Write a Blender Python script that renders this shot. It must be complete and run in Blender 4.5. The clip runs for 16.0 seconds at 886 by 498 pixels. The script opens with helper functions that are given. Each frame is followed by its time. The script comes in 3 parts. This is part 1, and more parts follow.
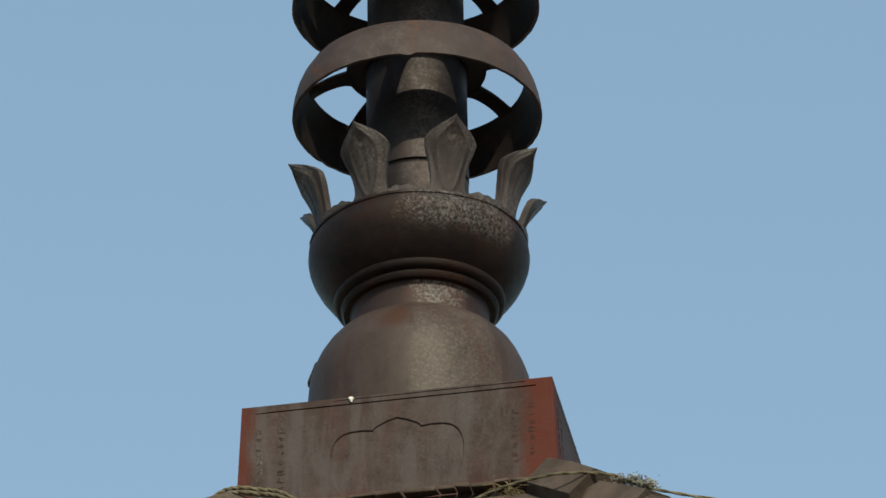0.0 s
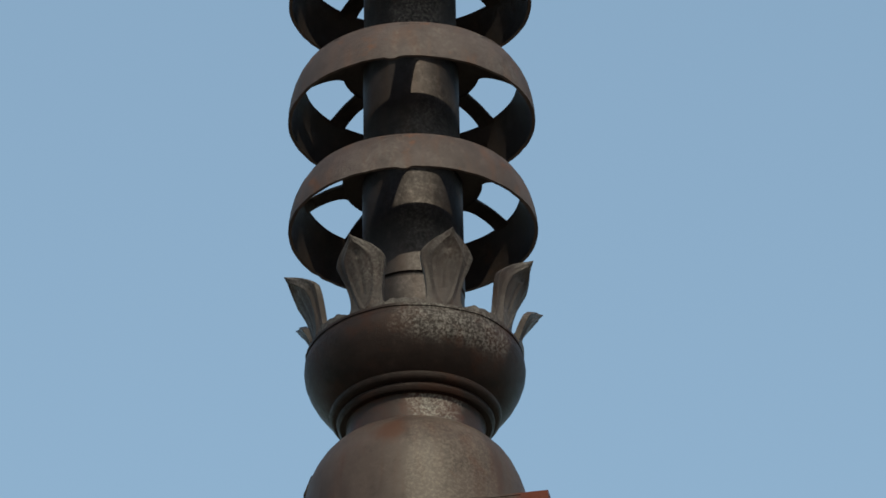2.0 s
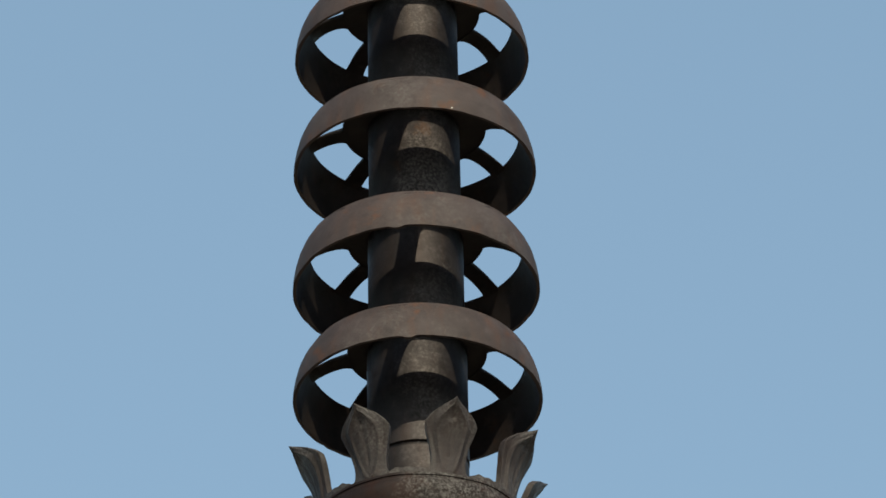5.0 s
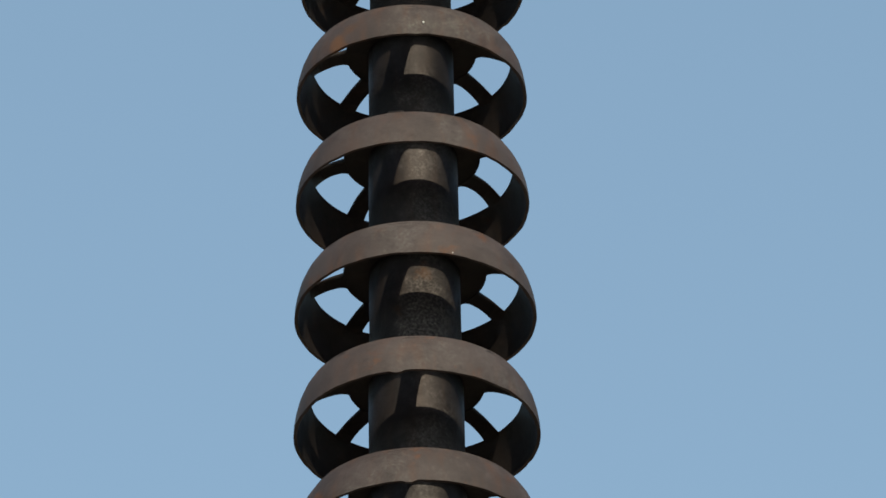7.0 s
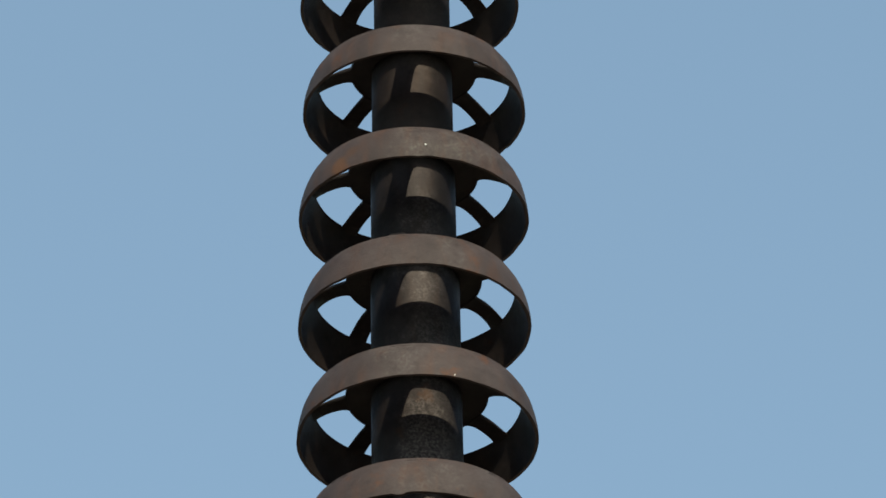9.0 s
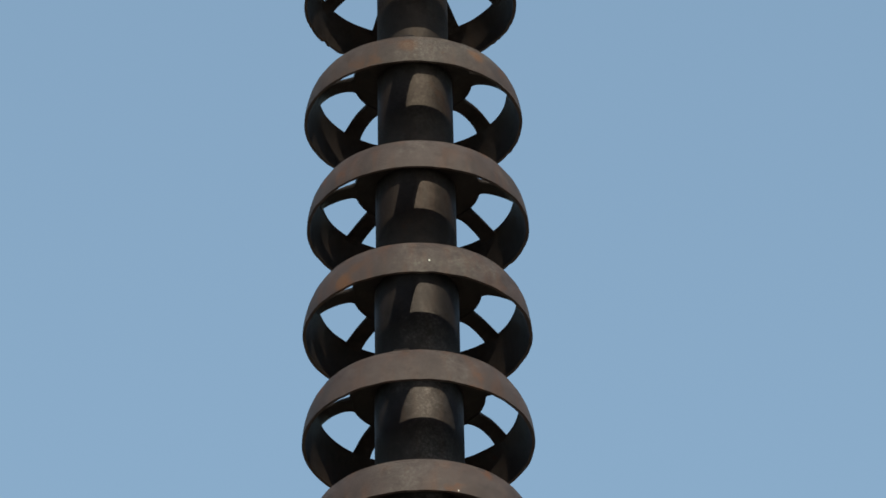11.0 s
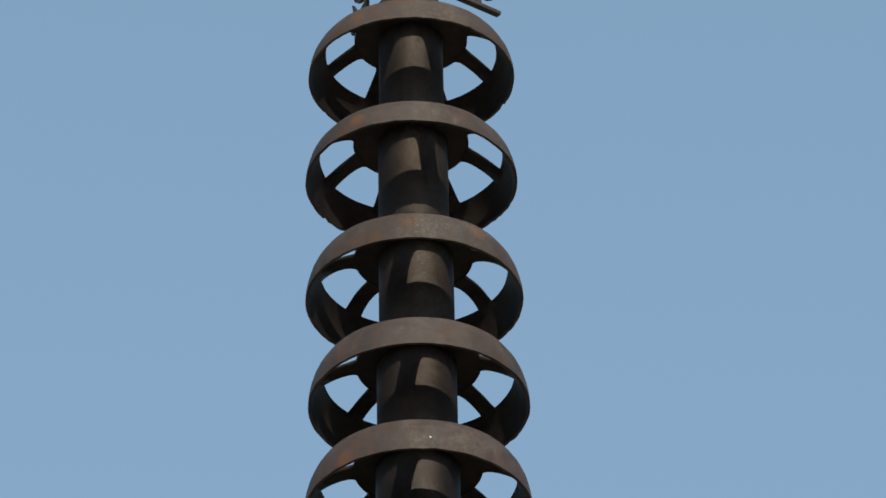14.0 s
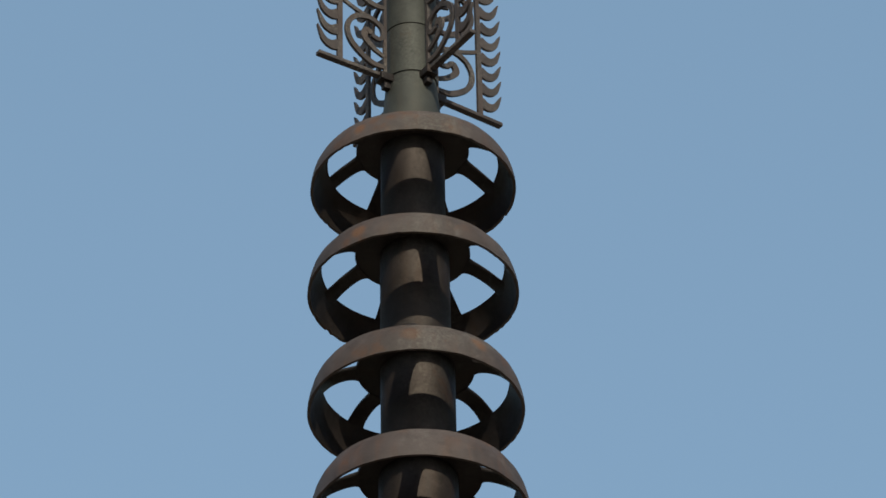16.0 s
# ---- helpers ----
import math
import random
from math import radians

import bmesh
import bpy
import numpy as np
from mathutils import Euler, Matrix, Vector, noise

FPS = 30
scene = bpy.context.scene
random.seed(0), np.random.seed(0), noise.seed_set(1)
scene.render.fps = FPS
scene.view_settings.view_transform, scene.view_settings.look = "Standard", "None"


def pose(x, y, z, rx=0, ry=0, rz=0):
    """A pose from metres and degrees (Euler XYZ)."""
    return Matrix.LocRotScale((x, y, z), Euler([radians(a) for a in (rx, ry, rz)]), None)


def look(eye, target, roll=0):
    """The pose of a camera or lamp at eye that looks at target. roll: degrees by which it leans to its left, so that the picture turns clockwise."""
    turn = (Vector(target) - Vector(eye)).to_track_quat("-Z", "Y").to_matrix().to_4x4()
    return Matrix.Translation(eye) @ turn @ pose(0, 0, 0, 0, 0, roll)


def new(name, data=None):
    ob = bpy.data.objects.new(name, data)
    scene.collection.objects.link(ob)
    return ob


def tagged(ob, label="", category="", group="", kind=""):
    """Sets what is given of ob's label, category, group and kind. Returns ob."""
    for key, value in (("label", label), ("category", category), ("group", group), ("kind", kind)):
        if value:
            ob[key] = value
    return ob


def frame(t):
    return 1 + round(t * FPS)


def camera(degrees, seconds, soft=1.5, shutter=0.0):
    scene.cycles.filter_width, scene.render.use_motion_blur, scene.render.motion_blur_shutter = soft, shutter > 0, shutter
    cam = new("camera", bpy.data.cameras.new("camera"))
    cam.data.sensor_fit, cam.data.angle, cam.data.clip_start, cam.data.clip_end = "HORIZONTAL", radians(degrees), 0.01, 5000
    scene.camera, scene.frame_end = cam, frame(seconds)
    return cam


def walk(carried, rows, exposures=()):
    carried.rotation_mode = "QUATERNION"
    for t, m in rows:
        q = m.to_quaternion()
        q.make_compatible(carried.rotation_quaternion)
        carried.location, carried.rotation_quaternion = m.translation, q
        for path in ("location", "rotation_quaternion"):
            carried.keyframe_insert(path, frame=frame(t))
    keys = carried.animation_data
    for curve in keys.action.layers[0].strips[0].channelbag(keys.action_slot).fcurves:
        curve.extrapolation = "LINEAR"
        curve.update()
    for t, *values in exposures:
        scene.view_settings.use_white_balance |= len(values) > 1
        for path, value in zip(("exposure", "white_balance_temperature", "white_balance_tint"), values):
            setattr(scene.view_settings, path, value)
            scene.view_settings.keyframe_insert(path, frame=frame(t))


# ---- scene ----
# ---- camera: it stands on the ground and tilts slowly up the finial ----
cam = camera(4.838, 16.0, soft=1.6)
EYE, LEAN = 1.6, 0.95
TURNS = [
    (0.0, -0.1538, 31.4848),
    (0.5, -0.1683, 31.6595),
    (1.0, -0.1783, 31.8160),
    (1.5, -0.1796, 31.9664),
    (2.0, -0.1919, 32.1034),
    (2.5, -0.1859, 32.2480),
    (3.0, -0.1883, 32.3782),
    (3.5, -0.1845, 32.5383),
    (4.0, -0.1892, 32.6991),
    (4.2, -0.1847, 32.7611),
    (6.3, -0.1832, 33.5507),
    (6.5, -0.1851, 33.6394),
    (7.0, -0.1908, 33.8189),
    (7.5, -0.1918, 34.0137),
    (8.0, -0.1967, 34.1804),
    (8.5, -0.1893, 34.3334),
    (9.0, -0.1904, 34.4865),
    (11.3, -0.1777, 35.2093),
    (11.5, -0.1902, 35.2672),
    (12.0, -0.1871, 35.4099),
    (12.5, -0.1859, 35.5743),
    (13.0, -0.1787, 35.7541),
    (13.5, -0.1832, 35.9330),
    (14.0, -0.1897, 36.0848),
    (14.5, -0.1935, 36.2250),
    (15.0, -0.1816, 36.3999),
    (15.5, -0.1933, 36.5624),
    (16.0, -0.1902, 36.6948),
]
walk(cam, [(t, pose(0, 0, EYE, 90 + tilt, 0, yaw) @ pose(0, 0, 0, 0, 0, -LEAN)) for t, yaw, tilt in TURNS],
     exposures=[(0.0, 0.83, 7330, -3), (4.0, 0.85, 7290, -3), (8.0, 0.89, 7240, -3), (13.5, 0.88, 7140, -3), (16.0, 0.81, 7050, -3)])

# ---- light ----
SUN_AZ, SUN_EL = 10.8, 36.0          # azimuth towards the right behind the camera
world = bpy.data.worlds.new("sky")
scene.world = world
world.use_nodes = True
wn = world.node_tree
sky = wn.nodes.new("ShaderNodeTexSky")
sky.sky_type = "NISHITA"
sky.sun_disc = False
sky.sun_elevation = radians(SUN_EL)
sky.sun_rotation = radians(180 - SUN_AZ)
sky.air_density, sky.dust_density, sky.ozone_density = 1.0, 0.7, 0.0
wn.links.new(sky.outputs["Color"], wn.nodes["Background"].inputs["Color"])
wn.nodes["Background"].inputs["Strength"].default_value = 0.12
sun_data = bpy.data.lights.new("sun", "SUN")
sun_data.energy, sun_data.angle, sun_data.color = 3.2, radians(0.5), (1.0, 0.93, 0.82)
sun = new("sun", sun_data)
to_sun = Vector((math.sin(radians(SUN_AZ)) * math.cos(radians(SUN_EL)), -math.cos(radians(SUN_AZ)) * math.cos(radians(SUN_EL)), math.sin(radians(SUN_EL))))
sun.matrix_world = look(Vector((20, -20, 60)), Vector((20, -20, 60)) - to_sun)

# ---- materials ----


def material(name, dark, light, rust=(0.16, 0.05, 0.02), rust_at=0.62, flake=(0.3, 0.28, 0.24), flake_at=0.7, size=1.0,
             rough=0.6, metal=0.0, bump=0.35, streak=0.3, side=0.0, corner=0.0, above=None, gloss=0.2, wash=None, bear_x=0.34, narrow=0.93, spots=(), flake_amount=0.7):
    """Weathered metal, wood or clay: a broad mottling, rust blooms, pale flaking and fine grain."""
    m = bpy.data.materials.new(name)
    m.use_nodes = True
    nt = m.node_tree
    N, L = nt.nodes.new, nt.links.new
    bsdf = nt.nodes["Principled BSDF"]
    co = N("ShaderNodeTexCoord")
    info = N("ShaderNodeObjectInfo")
    shift = N("ShaderNodeVectorMath")
    shift.operation = "MULTIPLY_ADD"
    L(info.outputs["Random"], shift.inputs[0])
    shift.inputs[1].default_value = (7.3, 4.1, 9.7)
    L(co.outputs["Object"], shift.inputs[2])

    def tex(scale, detail=6.0, rough_=0.6, squash=None):
        n = N("ShaderNodeTexNoise")
        n.inputs["Scale"].default_value, n.inputs["Detail"].default_value, n.inputs["Roughness"].default_value = scale / size, detail, rough_
        if squash:
            mp = N("ShaderNodeMapping")
            mp.inputs["Scale"].default_value = squash
            L(shift.outputs[0], mp.inputs["Vector"])
            L(mp.outputs[0], n.inputs["Vector"])
        else:
            L(shift.outputs[0], n.inputs["Vector"])
        return n.outputs["Fac"]

    def ramp(fac, a, b):
        r = N("ShaderNodeMapRange")
        r.interpolation_type = "SMOOTHSTEP"
        r.inputs["From Min"].default_value, r.inputs["From Max"].default_value = a, b
        L(fac, r.inputs["Value"])
        return r.outputs[0]

    def mix(fac, a, b):
        x = N("ShaderNodeMix")
        x.data_type = "RGBA"
        if isinstance(fac, float):
            x.inputs[0].default_value = fac
        else:
            L(fac, x.inputs[0])
        for sock, v in ((x.inputs[6], a), (x.inputs[7], b)):
            if isinstance(v, tuple):
                sock.default_value = (*v, 1)
            else:
                L(v, sock)
        return x.outputs[2]

    def times(a, k):
        x = N("ShaderNodeMath")
        x.operation = "MULTIPLY"
        L(a, x.inputs[0])
        if isinstance(k, float):
            x.inputs[1].default_value = k
        else:
            L(k, x.inputs[1])
        return x.outputs[0]

    broad, fine, grit = tex(3.0), tex(38.0, 9.0, 0.82), tex(130.0, 3.0, 0.6)
    col = mix(ramp(broad, 0.36, 0.64), dark, light)
    mottle = tex(13.0, 8.0, 0.75)
    col = mix(times(ramp(mottle, 0.52, 0.7), 0.55), col, tuple(1.55 * c for c in light))
    col = mix(times(ramp(mottle, 0.48, 0.32), 0.6), col, tuple(0.5 * c for c in dark))
    col = mix(times(ramp(tex(5.0, 4.0, 0.5, (3.0, 3.0, 0.35)), 0.45, 0.75), streak), col, rust)
    col = mix(times(ramp(tex(4.2, 7.0, 0.65), rust_at, rust_at + 0.1), 0.7), col, rust)
    if wash:
        # pale vertical run-off streaks
        col = mix(times(ramp(tex(4.0, 6.0, 0.65, (2.6, 2.6, 0.4)), 0.44, 0.64), wash[1]), col, wash[0])
    if side or corner or spots:
        xyz = N("ShaderNodeSeparateXYZ")
        L(co.outputs["Object"], xyz.inputs[0])

    def math2(op, a, b):
        x = N("ShaderNodeMath")
        x.operation = op
        for sock, v in zip(x.inputs, (a, b)):
            if isinstance(v, float):
                sock.default_value = v
            else:
                L(v, sock)
        return x.outputs[0]

    if corner:
        # red blooms at the box's upright edges
        near = math2("MINIMUM", math2("ABSOLUTE", math2("ADD", xyz.outputs[0], 0.05), 0.0), math2("ABSOLUTE", math2("SUBTRACT", xyz.outputs[1], 0.05), 0.0))
        bloom = ramp(math2("ADD", near, math2("MULTIPLY", tex(3.5, 5.0, 0.6), 0.18)), corner - 0.03, corner + 0.08)
        low = ramp(math2("ADD", xyz.outputs[2], math2("MULTIPLY", tex(5.0, 5.0, 0.6), 0.16)), 0.17, 0.1)
        col = mix(times(math2("MAXIMUM", bloom, times(low, 0.5)), 0.82), col, rust)
    for sx, sy, sz, reach, tint in spots:
        # a rust bloom of ragged outline, running a little downward
        away = N("ShaderNodeVectorMath")
        away.operation = "SUBTRACT"
        L(co.outputs["Object"], away.inputs[0])
        away.inputs[1].default_value = (sx, sy, sz)
        size_ = N("ShaderNodeVectorMath")
        size_.operation = "LENGTH"
        L(away.outputs[0], size_.inputs[0])
        d = math2("ADD", size_.outputs[1], math2("MULTIPLY", tex(16.0, 6.0, 0.7), 0.9 * reach))
        col = mix(times(ramp(d, 1.35 * reach, 0.75 * reach), 0.85), col, tint)
    patch = tex(2.2, 4.0, 0.5)
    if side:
        # flaking gathers on the sunward side: how sunlight brings it out is painted in
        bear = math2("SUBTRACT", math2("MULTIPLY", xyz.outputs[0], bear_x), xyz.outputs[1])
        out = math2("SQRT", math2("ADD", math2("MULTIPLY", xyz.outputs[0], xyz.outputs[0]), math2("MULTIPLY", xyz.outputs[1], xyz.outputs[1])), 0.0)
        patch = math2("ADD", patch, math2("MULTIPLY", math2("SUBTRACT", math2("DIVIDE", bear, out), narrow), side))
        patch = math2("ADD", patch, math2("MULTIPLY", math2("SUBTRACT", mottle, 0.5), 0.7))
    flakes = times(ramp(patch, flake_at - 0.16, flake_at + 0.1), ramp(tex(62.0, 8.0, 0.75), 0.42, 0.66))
    if above is not None:
        flakes = times(flakes, ramp(math2("ADD", xyz.outputs[2], math2("MULTIPLY", tex(6.0, 4.0, 0.6), 0.12)), above, above + 0.11))
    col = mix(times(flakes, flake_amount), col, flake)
    col = mix(times(ramp(grit, 0.45, 0.75), 0.25), col, tuple(0.45 * c for c in dark))
    L(col, bsdf.inputs["Base Color"])
    bsdf.inputs["Metallic"].default_value = metal
    bsdf.inputs["Specular IOR Level"].default_value = gloss
    r = N("ShaderNodeMapRange")
    L(fine, r.inputs["Value"])
    r.inputs["To Min"].default_value, r.inputs["To Max"].default_value = rough - 0.12, rough + 0.2
    L(r.outputs[0], bsdf.inputs["Roughness"])
    add = N("ShaderNodeMath")
    add.operation = "ADD"
    L(times(fine, 0.7), add.inputs[0])
    L(times(grit, 0.3), add.inputs[1])
    b = N("ShaderNodeBump")
    b.inputs["Strength"].default_value, b.inputs["Distance"].default_value = bump, 0.012
    L(add.outputs[0], b.inputs["Height"])
    L(b.outputs[0], bsdf.inputs["Normal"])
    return m


IRON = material("weathered_iron", (0.0320, 0.0226, 0.0224), (0.0437, 0.0318, 0.0318), rust=(0.075, 0.028, 0.012), rust_at=0.585, flake=(0.080, 0.073, 0.070), flake_at=0.65, side=0.25, streak=0.3, bump=0.55)
IRON_DARK = material("dark_iron", (0.0186, 0.0152, 0.0155), (0.0286, 0.0228, 0.0228), metal=0.68, rough=0.5, rust=(0.05, 0.026, 0.016), rust_at=0.7, flake=(0.074, 0.066, 0.065), flake_at=0.56, side=0.3, streak=0.2)
IRON_SCALED = material("scaling_dark_iron", (0.0186, 0.0152, 0.0155), (0.0286, 0.0228, 0.0228), metal=0.7, rough=0.5, rust=(0.05, 0.026, 0.016), rust_at=0.62, flake=(0.14, 0.122, 0.116), flake_at=0.55, flake_amount=0.6, side=1.1, narrow=0.9, streak=0.2, bump=0.7)
IRON_SLEEVE_DIM_INSIDE = material("brown_sleeve_dim_inside_iron", (0.0182, 0.0137, 0.0131), (0.0275, 0.0205, 0.0194), metal=0.62, rough=0.55, rust=(0.036, 0.0185, 0.012), rust_at=0.6, flake=(0.045, 0.038, 0.033), flake_at=0.6, side=0.3, streak=0.3)
IRON_BOWL = material("flaking_iron", (0.0085, 0.0056, 0.0055), (0.0150, 0.0100, 0.0096), gloss=0.09, rust=(0.020, 0.0085, 0.0062), rust_at=0.50, flake=(0.15, 0.138, 0.136), flake_at=0.56, flake_amount=0.6, side=1.5, bear_x=0.42, rough=0.44, above=0.43, bump=0.5, streak=0.2)
IRON_NECK = material("flaking_neck_iron", (0.0114, 0.0067, 0.0062), (0.0197, 0.0118, 0.0109), rust=(0.028, 0.0076, 0.0046), rust_at=0.485, flake=(0.19, 0.176, 0.168), flake_at=0.6, flake_amount=0.6, side=2.0, rough=0.5)
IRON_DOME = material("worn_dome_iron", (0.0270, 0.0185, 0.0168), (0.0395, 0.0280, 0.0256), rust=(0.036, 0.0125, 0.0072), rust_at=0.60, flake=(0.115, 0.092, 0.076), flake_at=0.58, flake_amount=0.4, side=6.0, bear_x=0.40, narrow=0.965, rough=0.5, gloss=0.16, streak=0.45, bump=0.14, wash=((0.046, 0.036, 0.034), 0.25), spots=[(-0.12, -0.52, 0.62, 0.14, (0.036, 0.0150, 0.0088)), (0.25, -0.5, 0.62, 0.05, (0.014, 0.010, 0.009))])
IRON_RED = material("rusted_iron_box", (0.0275, 0.0170, 0.0153), (0.0395, 0.0283, 0.0272), rust=(0.060, 0.0098, 0.0042), rust_at=0.62, bump=0.35, flake=(0.058, 0.053, 0.052), flake_at=0.64, flake_amount=0.5, corner=0.775, gloss=0.1, rough=0.6, wash=((0.060, 0.053, 0.054), 0.5), streak=0.15)
IRON_RUSTY = material("rust_streaked_iron", (0.0315, 0.0228, 0.0220), (0.0450, 0.0335, 0.0325), rust=(0.056, 0.0265, 0.016), rust_at=0.55, flake=(0.085, 0.077, 0.068), flake_at=0.64, side=0.25, streak=0.4, bump=0.55)
BRONZE = material("verdigris_metal", (0.0149, 0.0146, 0.0135), (0.0259, 0.0254, 0.0231), rust=(0.03, 0.022, 0.016), rust_at=0.58, flake=(0.06, 0.058, 0.052), flake_at=0.56, bump=0.2)
FLAME = material("grey_flame_metal", (0.0253, 0.0193, 0.0204), (0.0407, 0.0319, 0.0319), rust=(0.05, 0.025, 0.017), rust_at=0.6, flake=(0.14, 0.125, 0.115), flake_at=0.6)
TILE = material("brown_roof_tile", (0.038, 0.028, 0.023), (0.068, 0.050, 0.041), rust=(0.06, 0.032, 0.02), rust_at=0.6, flake=(0.09, 0.08, 0.066), flake_at=0.62, rough=0.7)
INK = material("dark_lettering", (0.0170, 0.0100, 0.0088), (0.0235, 0.0145, 0.0128), rough=0.8)
IRON_PETAL = material("grey_petal_iron", (0.0188, 0.0137, 0.0142), (0.0303, 0.0225, 0.0234), rust=(0.032, 0.0165, 0.0115), rust_at=0.6, flake=(0.13, 0.118, 0.116), flake_at=0.53, flake_amount=0.6, rough=0.46, bump=0.7, wash=((0.046, 0.040, 0.038), 0.4))
ROPE = material("dry_straw_rope", (0.075, 0.065, 0.044), (0.13, 0.112, 0.075), rust=(0.06, 0.045, 0.028), rough=0.85)
GRASS = material("dry_grass", (0.09, 0.07, 0.035), (0.16, 0.125, 0.065), rust=(0.07, 0.045, 0.02), rough=0.8)
DROPPING = material("white_speck", (0.38, 0.37, 0.36), (0.5, 0.49, 0.47), rust=(0.4, 0.38, 0.34), flake=(0.6, 0.6, 0.58), rough=0.8)
PLASTER = material("tower_wall", (0.32, 0.29, 0.25), (0.42, 0.39, 0.34), rust=(0.25, 0.2, 0.15), rough=0.85)
BOUNCE_GROUND = material("grey_bounce_ground", (0.19, 0.158, 0.135), (0.25, 0.212, 0.18), rust=(0.08, 0.068, 0.05), rough=0.9, size=6.0)

# ---- mesh helpers ----


def finish(name, bm, mat, sharp=38):
    bmesh.ops.recalc_face_normals(bm, faces=bm.faces)
    for f in bm.faces:
        f.smooth = True
    for e in bm.edges:
        if len(e.link_faces) == 2 and e.calc_face_angle(0.0) > radians(sharp):
            e.smooth = False
    me = bpy.data.meshes.new(name)
    bm.to_mesh(me)
    bm.free()
    me.materials.append(mat)
    return me


def part(name, bm, mat, parent, label="", sharp=38):
    ob = new(name, finish(name, bm, mat, sharp))
    ob.parent = parent
    return tagged(ob, label)


def thing(name, place, label, category, group="", kind="", turn=0.0):
    ob = new(name)
    ob.matrix_basis = pose(*place, 0, 0, turn)
    ob.empty_display_size = 0.1
    return tagged(ob, label, category, group, kind)


def lathe(profile, seg=96, closed=True, wobble=0.0, seed=0.0, bm=None):
    """A turned body from (radius, height) pairs; closed joins the last pair to the first."""
    bm = bm or bmesh.new()
    rings = []
    for r, z in profile:
        ring = []
        for i in range(seg):
            a = 2 * math.pi * i / seg
            d = wobble * noise.noise(Vector((math.cos(a) * 3, math.sin(a) * 3, z * 6 + seed)))
            ring.append(bm.verts.new(((r + d) * math.cos(a), (r + d) * math.sin(a), z + 0.6 * d)))
        rings.append(ring)
    pairs = list(zip(rings, rings[1:] + rings[:1])) if closed else list(zip(rings, rings[1:]))
    for a, b in pairs:
        for i in range(seg):
            j = (i + 1) % seg
            bm.faces.new((a[i], a[j], b[j], b[i]))
    if not closed:
        bm.faces.new(rings[0][::-1])
        bm.faces.new(rings[-1])
    return bm


def box(size, centre, bm=None, bevel=0.0, turn=0.0, tilt=0.0):
    own = bmesh.new()
    bmesh.ops.create_cube(own, size=1)
    bmesh.ops.scale(own, vec=size, verts=own.verts)
    if bevel:
        bmesh.ops.bevel(own, geom=own.edges[:], offset=bevel, segments=2, affect="EDGES", profile=0.6)
    bmesh.ops.transform(own, matrix=pose(*centre, tilt, 0, turn), verts=own.verts)
    if bm is None:
        return own
    me = bpy.data.meshes.new("joined")
    own.to_mesh(me)
    own.free()
    bm.from_mesh(me)
    bpy.data.meshes.remove(me)
    return bm


def smooth_line(pts, steps=6):
    """Points on a smooth curve through pts."""
    out = []
    v = [Vector(p) for p in pts]
    for i in range(len(v) - 1):
        p0, p1, p2, p3 = v[max(i - 1, 0)], v[i], v[i + 1], v[min(i + 2, len(v) - 1)]
        for k in range(steps):
            t = k / steps
            out.append(0.5 * ((2 * p1) + (p2 - p0) * t + (2 * p0 - 5 * p1 + 4 * p2 - p3) * t * t + (3 * p1 - p0 - 3 * p2 + p3) * t ** 3))
    out.append(v[-1])
    return out


def tube(pts, radii, seg=8, bm=None):
    bm = bm or bmesh.new()
    rings = []
    n = len(pts)
    for i, p in enumerate(pts):
        d = (pts[min(i + 1, n - 1)] - pts[max(i - 1, 0)]).normalized()
        side = d.cross(Vector((0, 0, 1)))
        side = side.normalized() if side.length > 1e-4 else Vector((1, 0, 0))
        up = side.cross(d)
        r = radii[i] if isinstance(radii, (list, tuple)) else radii
        rings.append([bm.verts.new(p + r * (math.cos(2 * math.pi * k / seg) * side + math.sin(2 * math.pi * k / seg) * up)) for k in range(seg)])
    for a, b in zip(rings, rings[1:]):
        for k in range(seg):
            bm.faces.new((a[k], a[(k + 1) % seg], b[(k + 1) % seg], b[k]))
    bm.faces.new(rings[0][::-1])
    bm.faces.new(rings[-1])
    return bm


def ribbon(pts, widths, thick, bm=None):
    """A flat cut-metal strip in the plane of x and z, along 2D points (x, z)."""
    bm = bm or bmesh.new()
    line = smooth_line([(x, 0, z) for x, z in pts])
    n = len(line)
    rows = []
    for i, p in enumerate(line):
        d = (line[min(i + 1, n - 1)] - line[max(i - 1, 0)]).normalized()
        side = Vector((d.z, 0, -d.x))
        k = i / (n - 1) * (len(widths) - 1)
        a = int(min(k, len(widths) - 2))
        w = 0.5 * (widths[a] + (widths[a + 1] - widths[a]) * (k - a))
        rows.append([bm.verts.new(p + side * (w * s) + Vector((0, thick * 0.5 * q, 0))) for s, q in ((1, 1), (1, -1), (-1, -1), (-1, 1))])
    for a, b in zip(rows, rows[1:]):
        for k in range(4):
            bm.faces.new((a[k], a[(k + 1) % 4], b[(k + 1) % 4], b[k]))
    bm.faces.new(rows[0][::-1])
    bm.faces.new(rows[-1])
    return bm


# ---- plan: the finial's axis ----
AXIS_Y = 46.541
BOX_TURN = -9.8                      # the square base shows its near corner
LOTUS_Z = 30.11                       # the lotus bowl's rim
BOX_TOP, BOX_LOW, BOX_HALF = 28.775, 28.12, 0.800

# ---- ground, tower and roof ----
# unseen ground, coloured pale and warm so its bounce lifts the undersides
bm = bmesh.new()
bmesh.ops.create_grid(bm, x_segments=24, y_segments=24, size=2500)
ground = new("ground", finish("ground", bm, BOUNCE_GROUND))
tagged(ground, "unseen grey-brown ground, made pale to bounce light up at the tower", "ground", kind="structure")

